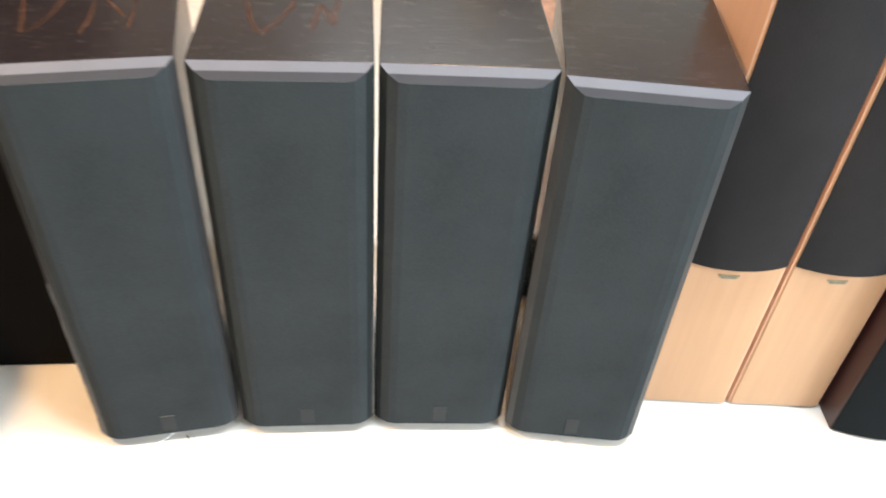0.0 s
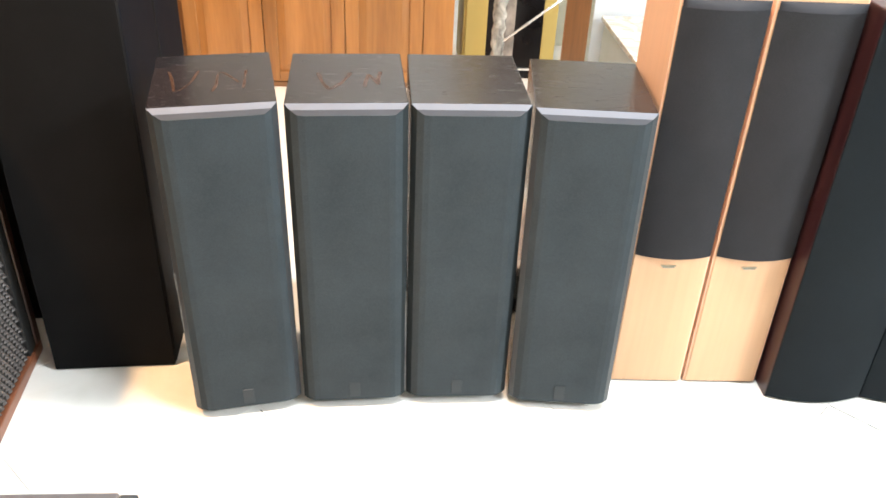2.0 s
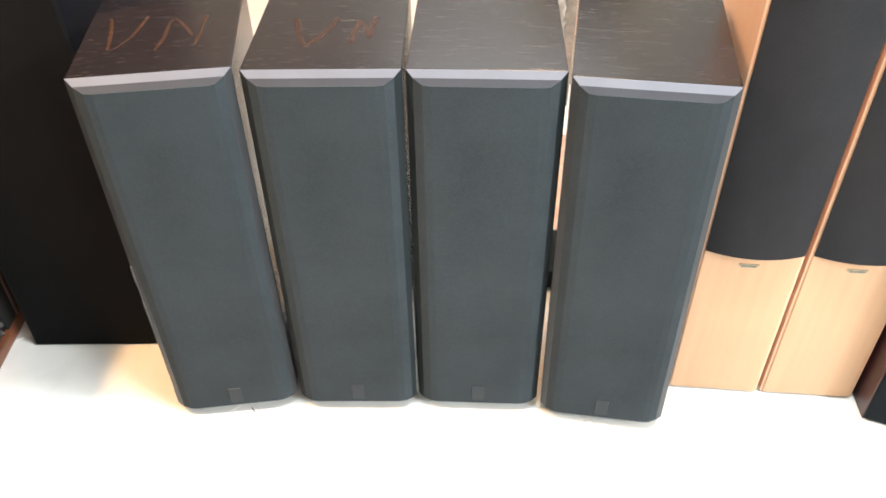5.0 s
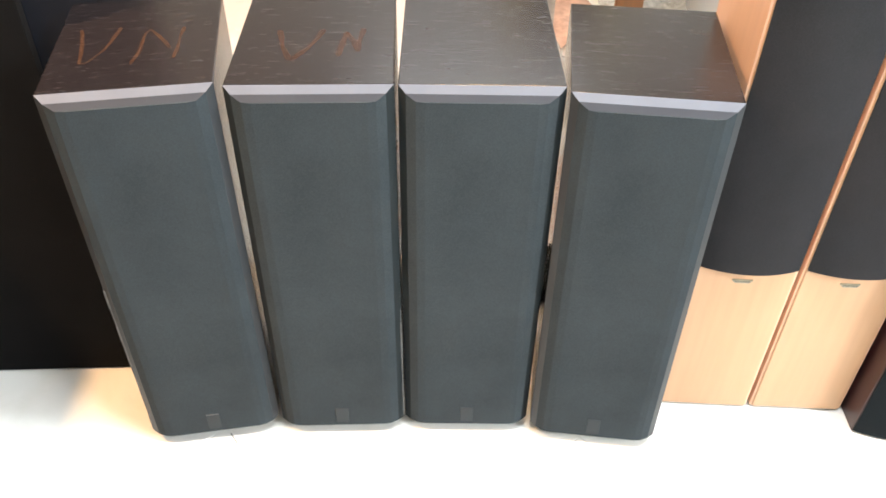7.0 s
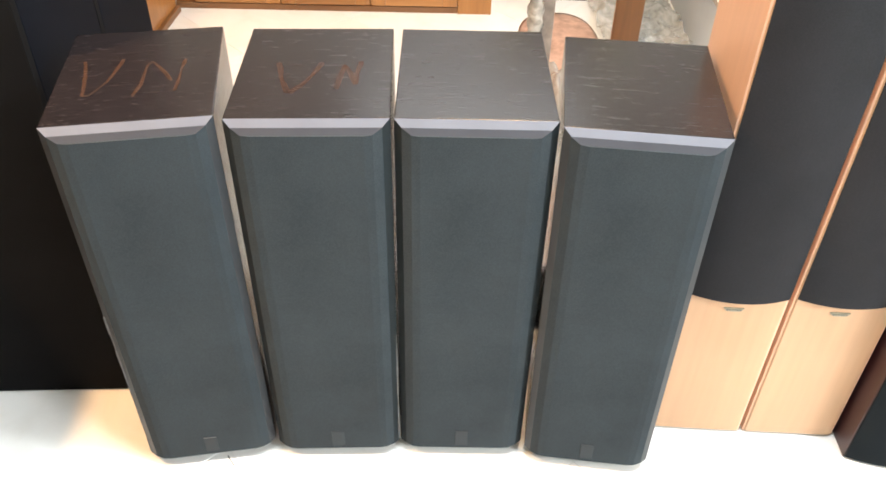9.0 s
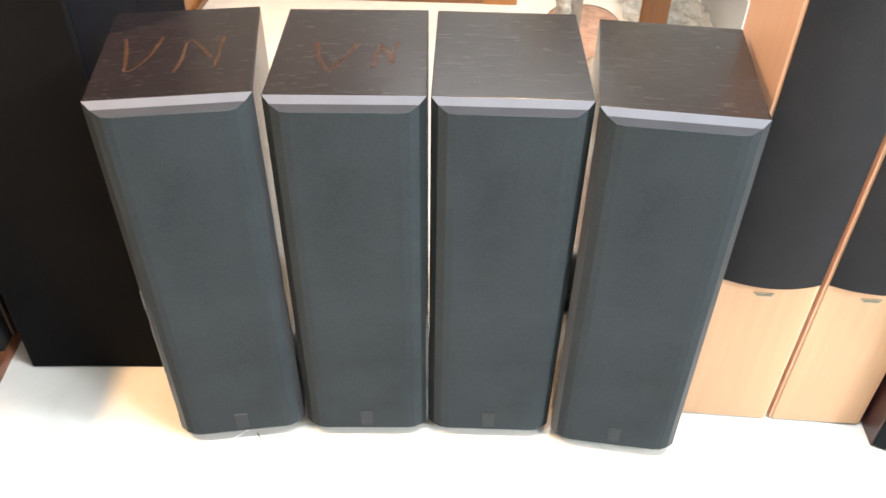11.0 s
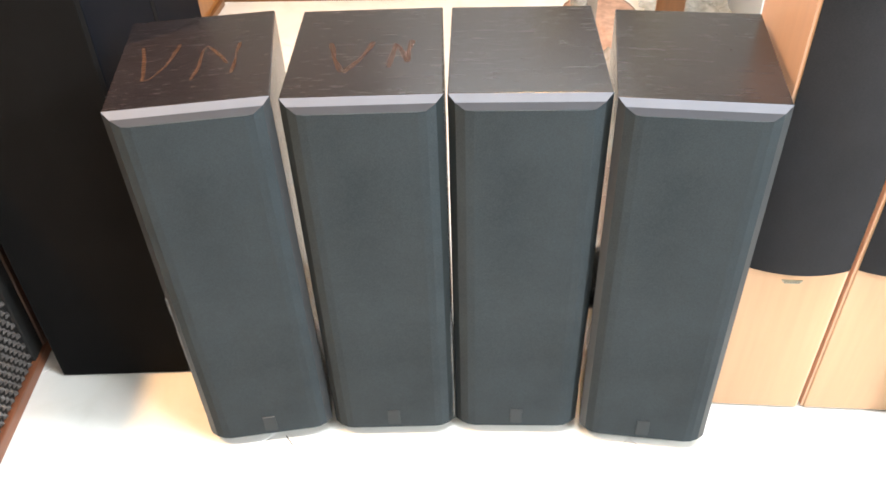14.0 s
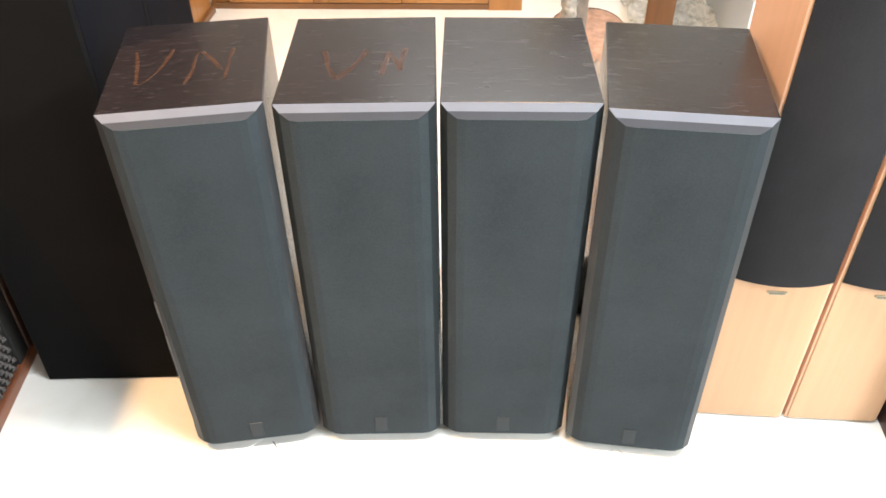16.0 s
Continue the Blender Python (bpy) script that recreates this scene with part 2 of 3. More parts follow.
SHEET = sheet_material("clear_sheeting", (0.30, 0.285, 0.26), (0.62, 0.60, 0.56), 0.62)
ROLL = sheet_material("wound_clear_film", (0.10, 0.095, 0.085), (0.60, 0.57, 0.51), 0.8)
MARBLE = marble_material()
TILE = tile_material()
GROUT = plain("grey_grout", (0.80, 0.79, 0.76), 0.9)


DIRTY = plain("dirty_grout", (0.014, 0.013, 0.012), 0.95)
DIRTY.node_tree.nodes["Principled BSDF"].inputs["Specular IOR Level"].default_value = 0.02


# ---- mesh helpers ----
def mesh_of(name, bm, mat, smooth=False):
    bmesh.ops.recalc_face_normals(bm, faces=bm.faces[:])
    me = bpy.data.meshes.new(name)
    bm.to_mesh(me)
    bm.free()
    for k in mat if isinstance(mat, (list, tuple)) else (mat,):
        me.materials.append(k)
    if smooth:
        me.polygons.foreach_set("use_smooth", [True] * len(me.polygons))
    return me


def part(name, bm, mat, parent=None, label="", smooth=False):
    ob = new(name, mesh_of(name, bm, mat, smooth))
    ob.parent = parent
    if label:
        ob["label"] = label
    return ob


def thing(name, m, label, category, group="", kind=""):
    ob = new(name)
    ob.matrix_world = m
    return tagged(ob, label, category, group, kind)


def box(x0, y0, z0, x1, y1, z1, bevel=0.0, segments=2, bm=None):
    one = bmesh.new()
    bmesh.ops.create_cube(one, size=1)
    for v in one.verts:
        v.co = Vector((x0 + (v.co.x + 0.5) * (x1 - x0), y0 + (v.co.y + 0.5) * (y1 - y0), z0 + (v.co.z + 0.5) * (z1 - z0)))
    if bevel:
        bmesh.ops.bevel(one, geom=one.edges[:], offset=bevel, segments=segments, affect="EDGES", profile=0.6)
    if bm is None:
        return one
    me = bpy.data.meshes.new("tmp")
    one.to_mesh(me)
    one.free()
    bm.from_mesh(me)
    bpy.data.meshes.remove(me)
    return bm


def tube(points, radius, sides=10, bm=None, flat=1.0):
    """A round bar along the points; flat squeezes it in z."""
    bm = bm or bmesh.new()
    pts = [Vector(p) for p in points]
    rings = []
    for i, p in enumerate(pts):
        d = (pts[min(i + 1, len(pts) - 1)] - pts[max(i - 1, 0)]).normalized()
        up = Vector((0, 0, 1)) if abs(d.z) < 0.9 else Vector((1, 0, 0))
        a = d.cross(up).normalized()
        b = a.cross(d).normalized()
        r = radius(i / (len(pts) - 1)) if callable(radius) else radius
        rings.append([bm.verts.new(p + r * (math.cos(k * 2 * math.pi / sides) * a + flat * math.sin(k * 2 * math.pi / sides) * b)) for k in range(sides)])
    for r0, r1 in zip(rings, rings[1:]):
        for k in range(sides):
            bm.faces.new((r0[k], r0[(k + 1) % sides], r1[(k + 1) % sides], r1[k]))
    bm.faces.new(rings[0])
    bm.faces.new(rings[-1])
    return bm


def prism(outline, z0, z1):
    """An upright prism over a plan outline."""
    bm = bmesh.new()
    lo = [bm.verts.new((x, y, z0)) for x, y in outline]
    hi = [bm.verts.new((x, y, z1)) for x, y in outline]
    n = len(lo)
    for i in range(n):
        bm.faces.new((lo[i], lo[(i + 1) % n], hi[(i + 1) % n], hi[i]))
    bm.faces.new(lo)
    bm.faces.new(hi)
    return bm


def bowed_outline(x0, x1, y_edge, bulge, back, steps=18):
    """Plan of a grille that bows forward between its two side edges."""
    c = []
    for i in range(steps + 1):
        u = i / steps
        c.append((x0 + (x1 - x0) * u, y_edge - bulge * (1 - (2 * u - 1) ** 2)))
    return c + [(x1, back), (x0, back)]


# ---- setting ----
floor = tagged(part("floor", box(-4.2, -3.4, -0.12, 4.4, 5.0, -0.002), GROUT), "white polished ceramic tile floor with thin grey joints", "floor", kind="structure")


def wall(name, x0, y0, x1, y1, mat=WALL, z1=3.0, label="plain white painted wall"):
    return tagged(part(name, box(x0, y0, -0.12, x1, y1, z1), mat), label, "wall", kind="structure")


wall("wall_north", -4.2, 5.0, 4.4, 5.15)
# unseen walls that close the room, toned down to limit bounced light
wall("wall_south", -4.2, -3.55, 4.4, -3.4, CREAM, label="unseen plain cream wall, toned to limit bounced light")
wall("wall_west", -4.35, -3.55, -4.2, 5.15, CREAM, label="unseen plain cream wall, toned to limit bounced light")
wall("wall_east", 4.4, -3.55, 4.55, 5.15, CREAM, label="unseen plain cream wall, toned to limit bounced light")
tagged(part("ceiling", box(-4.35, -3.55, 3.0, 4.55, 5.15, 3.12), CEIL), "plain white ceiling", "ceiling", kind="structure")


# ---- the four charcoal floor speakers ----
W, D, H, FOOT = 0.254, 0.32, 0.805, 0.026


def grille_and_bezel(root, rim):
    """Three nested outlines, each further forward and inset: cloth on the sides and front, silver on the top strips."""
    loops = []
    for inset, y, top in ((0.0, 0.0, H), (0.012, -0.0112, H - 0.0098), (0.027, -0.0190, H - 0.0186)):
        loops.append(((inset, y, FOOT), (inset, y, top), (W - inset, y, top), (W - inset, y, FOOT)))
    cloth, silver, strip, edge = bmesh.new(), bmesh.new(), bmesh.new(), bmesh.new()
    for a, b, top, side in zip(loops, loops[1:], (silver, strip), (edge, cloth)):
        for i, bm in ((0, side), (1, top), (2, side), (3, side)):
            j = (i + 1) % 4
            bm.faces.new([bm.verts.new(p) for p in (a[i], a[j], b[j], b[i])])
    # cloth rolls over the front arris of each side
    face = ((0.041, -0.0210, FOOT), (0.041, -0.0210, H - 0.0193), (W - 0.041, -0.0210, H - 0.0193), (W - 0.041, -0.0210, FOOT))
    for i in range(4):
        j = (i + 1) % 4
        cloth.faces.new([cloth.verts.new(p) for p in (loops[2][i], loops[2][j], face[j], face[i])])
    # the cloth panel, with a faint sag towards the middle
    nx, nz = 8, 24
    (xa, ya, za), (_, _, zb), (xb, _, _), _ = face
    grid = [[cloth.verts.new((xa + (xb - xa) * i / nx, ya + 0.0012 * math.sin(math.pi * i / nx) * math.sin(math.pi * k / nz), za + (zb - za) * k / nz))
             for k in range(nz + 1)] for i in range(nx + 1)]
    for i in range(nx):
        for k in range(nz):
            cloth.faces.new((grid[i][k], grid[i + 1][k], grid[i + 1][k + 1], grid[i][k + 1]))
    bmesh.ops.remove_doubles(cloth, verts=cloth.verts[:], dist=0.00005)
    part("grille", cloth, CLOTH, root, "charcoal cloth grille with chamfered sides")
    # the end speakers take the lit copy of the edge colour
    part("grille_frame", edge, rim, root, "moulded grille edge in a lit grey tone" if rim is LIT_EDGE else "black moulded grille edge")
    bezel = part("top_bezel", silver, SILVER, root, "bevelled silver bezel")
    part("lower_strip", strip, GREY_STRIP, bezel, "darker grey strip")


def stroke(root, pts):
    smooth = []
    for (a, b), (c, d) in zip(pts, pts[1:]):
        for k in range(5):
            smooth.append((a + (c - a) * k / 5, b + (d - b) * k / 5))
    smooth.append(pts[-1])
    return [(x + 0.0012 * noise.noise((x * 60, y * 60, 1)), y + 0.0012 * noise.noise((x * 60, y * 60, 5)), H + 0.0003) for x, y in smooth]


def chalk_letters(root, strokes, mat, half=0.0024):
    bm = bmesh.new()
    for s in strokes:
        pts = stroke(root, s)
        tube(pts, lambda u: half + 0.0010 * math.sin(u * 9), 6, bm, 0.1)
    part("chalk_lettering", bm, mat, root, "handwritten orange chalk letters VN")


def floor_speaker(x, y, yaw, lean, label, strokes=(), mat=None, scuffs=(), rim=None):
    root = thing("floor_speaker", pose(x + H * math.tan(radians(lean)), y, 0, 0, -lean, yaw), label, "speaker", "row of four charcoal speakers")
    part("cabinet", box(0, 0.0, FOOT, W, D, H, 0.0022), VINYL, root, "black ash vinyl cabinet")
    grille_and_bezel(root, rim or FRAME)
    tab = part("badge_tab", box(W / 2 - 0.013, -0.0222, FOOT + 0.010, W / 2 + 0.013, -0.0198, FOOT + 0.054, 0.001), TAB, root, "small smoked plastic tab")
    part("tab_lip", box(W / 2 - 0.0125, -0.0228, FOOT + 0.0525, W / 2 + 0.0125, -0.0221, FOOT + 0.0545), SCUFF if strokes and mat is CHALK else TAB, tab)
    for fx in (0.03, W - 0.03):
        for fy in (0.03, D - 0.03):
            part("foot", tube([(fx, fy, 0), (fx, fy, FOOT + 0.001)], 0.013, 12), RUBBER, root)
    for sx, z0, z1 in scuffs:
        bm = bmesh.new()
        for k in range(9):
            a = z0 + (z1 - z0) * k / 9
            b = a + (z1 - z0) / 9 * random.uniform(0.92, 1.0)
            g = random.uniform(0.0009, 0.0021)
            box(sx - g, -0.0006 - g, a, sx + g, 0.0008, b, 0, 1, bm)
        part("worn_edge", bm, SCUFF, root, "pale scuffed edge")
    if strokes:
        chalk_letters(root, strokes, mat, 0.0040 if mat is CHALK_FAINT else 0.0024)
    return root


VN_BOLD = [[(0.034, 0.210), (0.044, 0.148), (0.049, 0.090), (0.060, 0.090), (0.081, 0.133), (0.090, 0.174), (0.096, 0.210)],
           [(0.126, 0.077), (0.135, 0.115), (0.137, 0.178), (0.145, 0.194), (0.161, 0.168), (0.181, 0.125)],
           [(0.190, 0.087), (0.194, 0.131), (0.195, 0.169), (0.199, 0.197)]]
VN_FAINT = [[(0.064, 0.184), (0.074, 0.130), (0.089, 0.082)], [(0.092, 0.079), (0.113, 0.113), (0.127, 0.150), (0.136, 0.186)],
            [(0.165, 0.092), (0.170, 0.139), (0.174, 0.178), (0.186, 0.146), (0.196, 0.112)], [(0.195, 0.108), (0.197, 0.146), (0.202, 0.188)]]
floor_speaker(-0.565, 0.957, 10.8, 0.8, "charcoal floor speaker with silver top bezel and orange chalk letters", VN_BOLD, CHALK, [(0.0012, 0.032, 0.42)], LIT_EDGE)
smudged_speaker = floor_speaker(-0.302, 1.000, 3.4, 0.42, "charcoal floor speaker with silver bezel and smudged chalk letters", VN_FAINT, CHALK_FAINT, [(W - 0.0012, 0.032, 0.34)])
FLECK = plain("white_lint", (0.16, 0.15, 0.15), 0.9)


def fleck(root, x, y, length, turn):
    """A speck of lint on the top."""
    bm = box(-length / 2, -0.0006, 0, length / 2, 0.0006, 0.0006, 0.0002)
    bm.transform(pose(x, y, H + 0.0001, 0, 0, turn))
    part("lint_fleck", bm, FLECK, root, "pale speck of lint")


floor_speaker(-0.043, 1.018, 1.4, 0.15, "charcoal floor speaker with silver top bezel, black ash top")
end_speaker = floor_speaker(0.2155, 1.010, -5.2, 0.38, "charcoal floor speaker with silver bezel beside the maple speaker", rim=LIT_EDGE)
fleck(end_speaker, 0.130, 0.174, 0.0022, 20)
fleck(smudged_speaker, 0.024, 0.116, 0.0036, 12)


# ---- the two maple tower speakers ----
def maple_speaker(x, y, width, yaw):
    h, d = 1.03, 0.26
    root = thing("tower_speaker", pose(x, y, 0, 0, 0, yaw), "pale maple tower speaker with a bowed black cloth grille", "speaker", "pair of maple tower speakers")
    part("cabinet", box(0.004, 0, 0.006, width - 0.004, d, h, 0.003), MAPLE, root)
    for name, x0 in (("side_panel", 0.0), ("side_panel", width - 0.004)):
        part(name, box(x0, 0.004, 0.006, x0 + 0.004, d - 0.002, h - 0.003), MAPLE_LIT_SIDE, root, "maple side veneer in a lit peach tone")
    part("base", box(0.008, 0.006, 0, width - 0.008, d - 0.01, 0.006), RUBBER, root, "thin black base")
    g = part("grille", prism(bowed_outline(0.005, width - 0.002, -0.002, 0.020, 0.001), 0.402, 0.9998), CLOTH_MAPLE, root, "bowed black cloth grille")
    bm, lo = bmesh.new(), []
    for bulge, z in ((0.020, 1.000), (0.018, 1.006), (0.012, 1.013), (0.002, 1.018)):
        lo.append([bm.verts.new((px, py, z)) for px, py in bowed_outline(0.006, width - 0.003, -0.002, bulge, 0.001)])
    for r0, r1 in zip(lo, lo[1:]):
        for k in range(len(r0)):
            bm.faces.new((r0[k], r0[(k + 1) % len(r0)], r1[(k + 1) % len(r0)], r1[k]))
    bm.faces.new(lo[-1])
    part("grille_lip", bm, LIP, g, "grey rounded moulded lip", True)
    cx, zb = width / 2 - 0.003, 0.3685
    bm = bmesh.new()
    rim = ((-0.019, 0.0042), (0.019, 0.0042), (0.0175, 0.0), (0.012, -0.0042), (-0.012, -0.0042), (-0.0175, 0.0))
    f = [bm.verts.new((cx + px, -0.0025, zb + pz)) for px, pz in rim]
    k = [bm.verts.new((cx + px * 1.04, 0.002, zb + pz * 1.15)) for px, pz in rim]
    for i in range(6):
        bm.faces.new((f[i], f[(i + 1) % 6], k[(i + 1) % 6], k[i]))
    bm.faces.new(f)
    bm.faces.new(k)
    badge = part("badge", bm, BADGE, root, "slim pewter badge")
    for i, bx in enumerate((-0.0145, -0.0095, -0.0045, 0.0005, 0.0055, 0.0105)):
        part("badge_bar", box(cx + bx, -0.0036, zb - 0.0012, cx + bx + 0.0038, -0.0024, zb + 0.0022), BADGE_BAR, badge)
    return root


maple_speaker(0.505, 1.092, 0.192, -1.5)
maple_speaker(0.706, 1.088, 0.194, -1.0)


# ---- the mahogany pair ----
def mahogany_speaker(x, y, yaw):
    w, d, h = 0.255, 0.32, 1.02
    root = thing("tower_speaker", pose(x, y, 0, 0, 0, yaw), "glossy mahogany tower speaker with a full blue-black grille", "speaker", "pair of mahogany tower speakers")
    part("cabinet", box(0, 0, 0.0, w, d, h, 0.004), MAHOGANY, root)
    part("grille", prism(bowed_outline(0.0012, w - 0.0012, -0.004, 0.026, 0.001, 22), 0.008, h - 0.012), CLOTH_NAVY, root, "bowed blue-black cloth grille")
    return root


mahogany_speaker(0.908, 1.032, -0.5)
mahogany_speaker(1.164, 1.030, -2.0)


# ---- black towers ----
def black_tower(x, y, yaw, d, label):
    w, h = 0.304, 1.28
    root = thing("tower_speaker", pose(x, y, 0, 0, 0, yaw), label, "speaker", "black tower speakers")
    part("cabinet", box(0, 0.0203, 0, w, d, h, 0.001, 1), BLACK_LACQUER, root, "satin black lacquer cabinet")
    part("grille", box(0.0004, 0, 0.004, w - 0.0004, 0.020, h - 0.002, 0.002), CLOTH_BLACK, root, "dull black cloth grille")
    return root


black_tower(-0.957, 1.122, 4.5, 0.34, "tall black tower speaker with a full-height cloth grille")
black_tower(-1.300, 1.330, 4.5, 0.34, "tall black tower speaker set back beside its twin")
black_tower(-0.986, 1.470, 4.5, 0.33, "tall black tower speaker standing behind its twin")


# ---- brown speaker with woven lattice front, facing the aisle ----
def lattice_speaker():
    # local x runs along the front, local -y is the front
    w, d, h = 0.62, 0.40, 0.92
    root = thing("lattice_speaker", pose(-0.965, 0.60, 0, 0, 0, 95.4), "walnut speaker with a woven taupe lattice grille", "speaker")
    part("cabinet", box(0, 0.02, 0, w, d, h, 0.004), WALNUT, root)
    part("bottom_rail", box(0.0, 0.0, 0, w, 0.0198, 0.034, 0.005), WALNUT, root, "red-brown walnut rail")
    part("top_rail", box(0.0, 0.0, h - 0.04, w, 0.0198, h, 0.005), WALNUT, root)
    part("stile", box(w - 0.030, 0.0, 0.0342, w, 0.0198, h - 0.0402, 0.005), WALNUT_DARK, root, "dark walnut stile")
    part("stile", box(0, 0.0, 0.0342, 0.030, 0.0198, h - 0.0402, 0.005), WALNUT, root)
    part("backing", box(0.0302, 0.014, 0.0342, w - 0.0302, 0.0196, h - 0.0402), LATTICE_BACK, root, "black backing")
    bm = bmesh.new()
    px, pz = 0.021, 0.0165
    ring = [(math.cos(a), math.sin(a)) for a in [k * math.pi / 3 for k in range(6)]]
    for r in range(int((h - 0.085) / pz)):
        for c in range(int((w - 0.11) / px)):
            cx, cz = 0.038 + px * (c + 0.5 * (r % 2)), 0.043 + pz * r
            top = bm.verts.new((cx, 0.003, cz))
            rim = [bm.verts.new((cx + 0.0088 * a, 0.012, cz + 0.0058 * b + 0.0030 * a)) for a, b in ring]
            for k in range(6):
                bm.faces.new((top, rim[k], rim[(k + 1) % 6]))
    ob = part("lattice", bm, LATTICE, root, "woven taupe lattice")
    ob["kind"] = "stuff"
    part("grille_border", box(w - 0.080, 0.004, 0.0345, w - 0.0302, 0.0138, h - 0.0405, 0.003), LATTICE_BACK, root, "dark border of the grille")
    return root


lattice_speaker()


# ---- low grey speaker in the foreground ----
def grey_speaker():
    root = thing("bookshelf_speaker", pose(-0.405, 0.205, 0, 0, 0, 1.0), "grey vinyl speaker on the floor with a dark front grille", "speaker")
    part("cabinet", box(-0.34, -0.24, 0, -0.030, 0, 0.56, 0.003), GREY_TOP, root)
    part("grille", box(-0.0298, -0.238, 0.01, -0.004, -0.002, 0.559, 0.004), CLOTH, root, "dark cloth grille")
    part("grille_edge", box(-0.0038, -0.236, 0.012, 0.0, -0.004, 0.55), PALE, root, "pale front edge")


grey_speaker()


# ---- oak cabinets at the back ----
def panel_door(root, x0, x1, z0, z1):
    """A framed door with a raised, bevelled centre panel; its front is local y = 0."""
    s = 0.062
    leaf = part("door", box(x0, 0.008, z0, x1, 0.022, z1), PINE, root, "honey oak framed door")
    part("stile", box(x0, -0.002, z0, x0 + s, 0.0078, z1, 0.003), PINE, leaf)
    part("stile", box(x1 - s, -0.002, z0, x1, 0.0078, z1, 0.003), PINE, leaf)
    part("rail", box(x0 + s + 0.0003, -0.002, z0, x1 - s - 0.0003, 0.0078, z0 + s * 0.8, 0.003), PINE_H, leaf)
    part("rail", box(x0 + s + 0.0003, -0.002, z1 - s, x1 - s - 0.0003, 0.0078, z1, 0.003), PINE_H, leaf)
    bm = bmesh.new()
    a, b, c, d = x0 + s + 0.004, x1 - s - 0.004, z0 + 0.8 * s + 0.004, z1 - s - 0.004
    e = 0.034
    outer = [bm.verts.new(p) for p in ((a, 0.0076, c), (b, 0.0076, c), (b, 0.0076, d), (a, 0.0076, d))]
    inner = [bm.verts.new(p) for p in ((a + e, -0.003, c + e), (b - e, -0.003, c + e), (b - e, -0.003, d - e), (a + e, -0.003, d - e))]
    for i in range(4):
        bm.faces.new((outer[i], outer[(i + 1) % 4], inner[(i + 1) % 4], inner[i]))
    bm.faces.new(inner)
    bm.faces.new(outer)
    part("raised_panel", bm, PINE, leaf)
    return leaf


def oak_cabinet(x, y, yaw, width, doors, label, post=0.0, h=0.86):
    root = thing("oak_cabinet", pose(x, y, 0, 0, 0, yaw), label, "cabinet")
    part("body", box(0, 0.024, 0, width, 0.5, h, 0.003), PINE, root)
    part("base_rail", box(0, 0.006, 0.0, width - post, 0.0238, 0.026, 0.002), OAK_BASE, root, "darker base rail")
    for a, b in doors:
        panel_door(root, a, b, 0.031, h - 0.04)
    if post:
        part("corner_post", box(width - post, 0.0, 0, width, 0.0238, h, 0.003), PINE, root)
    return root


oak_cabinet(-1.160, 3.246, 1.7, 1.345, [(0.085, 0.448), (0.452, 0.828), (0.832, 1.198)], "honey oak cabinet with raised-panel doors along the back", 0.143)
oak_cabinet(-1.150, 2.25, 88.5, 0.97, [], "honey oak side cabinet with a plain end")


# ---- yellow display cabinet with a black door ----
def display_cabinet():
    root = thing("display_cabinet", pose(0.245, 3.48, 0), "ochre framed cabinet with a glossy black door", "cabinet")
    part("body", box(0, 0.03, 0.0, 0.47, 0.45, 2.0, 0.003), OCHRE, root)
    part("stile", box(0.012, 0.0, 0.052, 0.118, 0.0298, 2.0, 0.002), OCHRE, root)
    part("stile", box(0.400, 0.0, 0.052, 0.47, 0.0298, 2.0, 0.002), OCHRE, root)
    part("door", box(0.1185, 0.006, 0.052, 0.3995, 0.0296, 1.99, 0.002), GLOSS_BLACK, root, "glossy black door panel")
    part("plinth", box(0, -0.008, 0, 0.37, 0.0296, 0.042, 0.002), GLOSS_BLACK, root, "black plinth")
    part("trim_strip", box(0, -0.006, 0.0424, 0.37, 0.0294, 0.047), WHITE_TRIM, root, "thin white strip")


display_cabinet()


# ---- posts, rod, wrapped goods ----
post = thing("wooden_post", pose(0.690, 2.90, 0, 0, 0, -12), "square brown oak post standing on the floor", "post")
part("shaft", box(-0.051, -0.051, 0, 0.051, 0.051, 1.1, 0.004), OAK_DARK, post)
# left face of the post in a paler wood
part("edge_strip", box(-0.0535, -0.046, 0.001, -0.0512, 0.046, 1.0995), PINE, post, "paler left face")

grey_post = thing("grey_post", pose(0.318, 2.32, 0, 0, 0, 3), "weathered grey post with a roll of clear film beside it", "post")
part("shaft", box(-0.015, -0.015, 0, 0.020, 0.015, 1.06, 0.003), GREY_POST, grey_post)

def film_roll():
    """Crumpled clear wrapping hanging beside the post."""
    bm = bmesh.new()
    rows, sides = 70, 22
    rings = []
    for i in range(rows + 1):
        z = 0.002 + 0.95 * i / rows
        ring = []
        for k in range(sides):
            a = 2 * math.pi * k / sides
            r = 0.0225 + 0.0034 * math.sin(z * 130 + 2.0 * a) + 0.008 * noise.noise((math.cos(a) * 2, math.sin(a) * 2, z * 22)) + 0.02 * max(0, 0.06 - z) / 0.06
            ring.append(bm.verts.new((r * math.cos(a), r * math.sin(a), z)))
        rings.append(ring)
    for r0, r1 in zip(rings, rings[1:]):
        for k in range(sides):
            bm.faces.new((r0[k], r0[(k + 1) % sides], r1[(k + 1) % sides], r1[k]))
    bm.faces.new(rings[0])
    bm.faces.new(rings[-1])
    ob = part("film_wrap", bm, ROLL, smooth=True)
    ob.matrix_world = pose(0.281, 2.30, 0)
    return tagged(ob, "crinkled roll of clear plastic film standing upright", "plastic wrap")


film_roll()
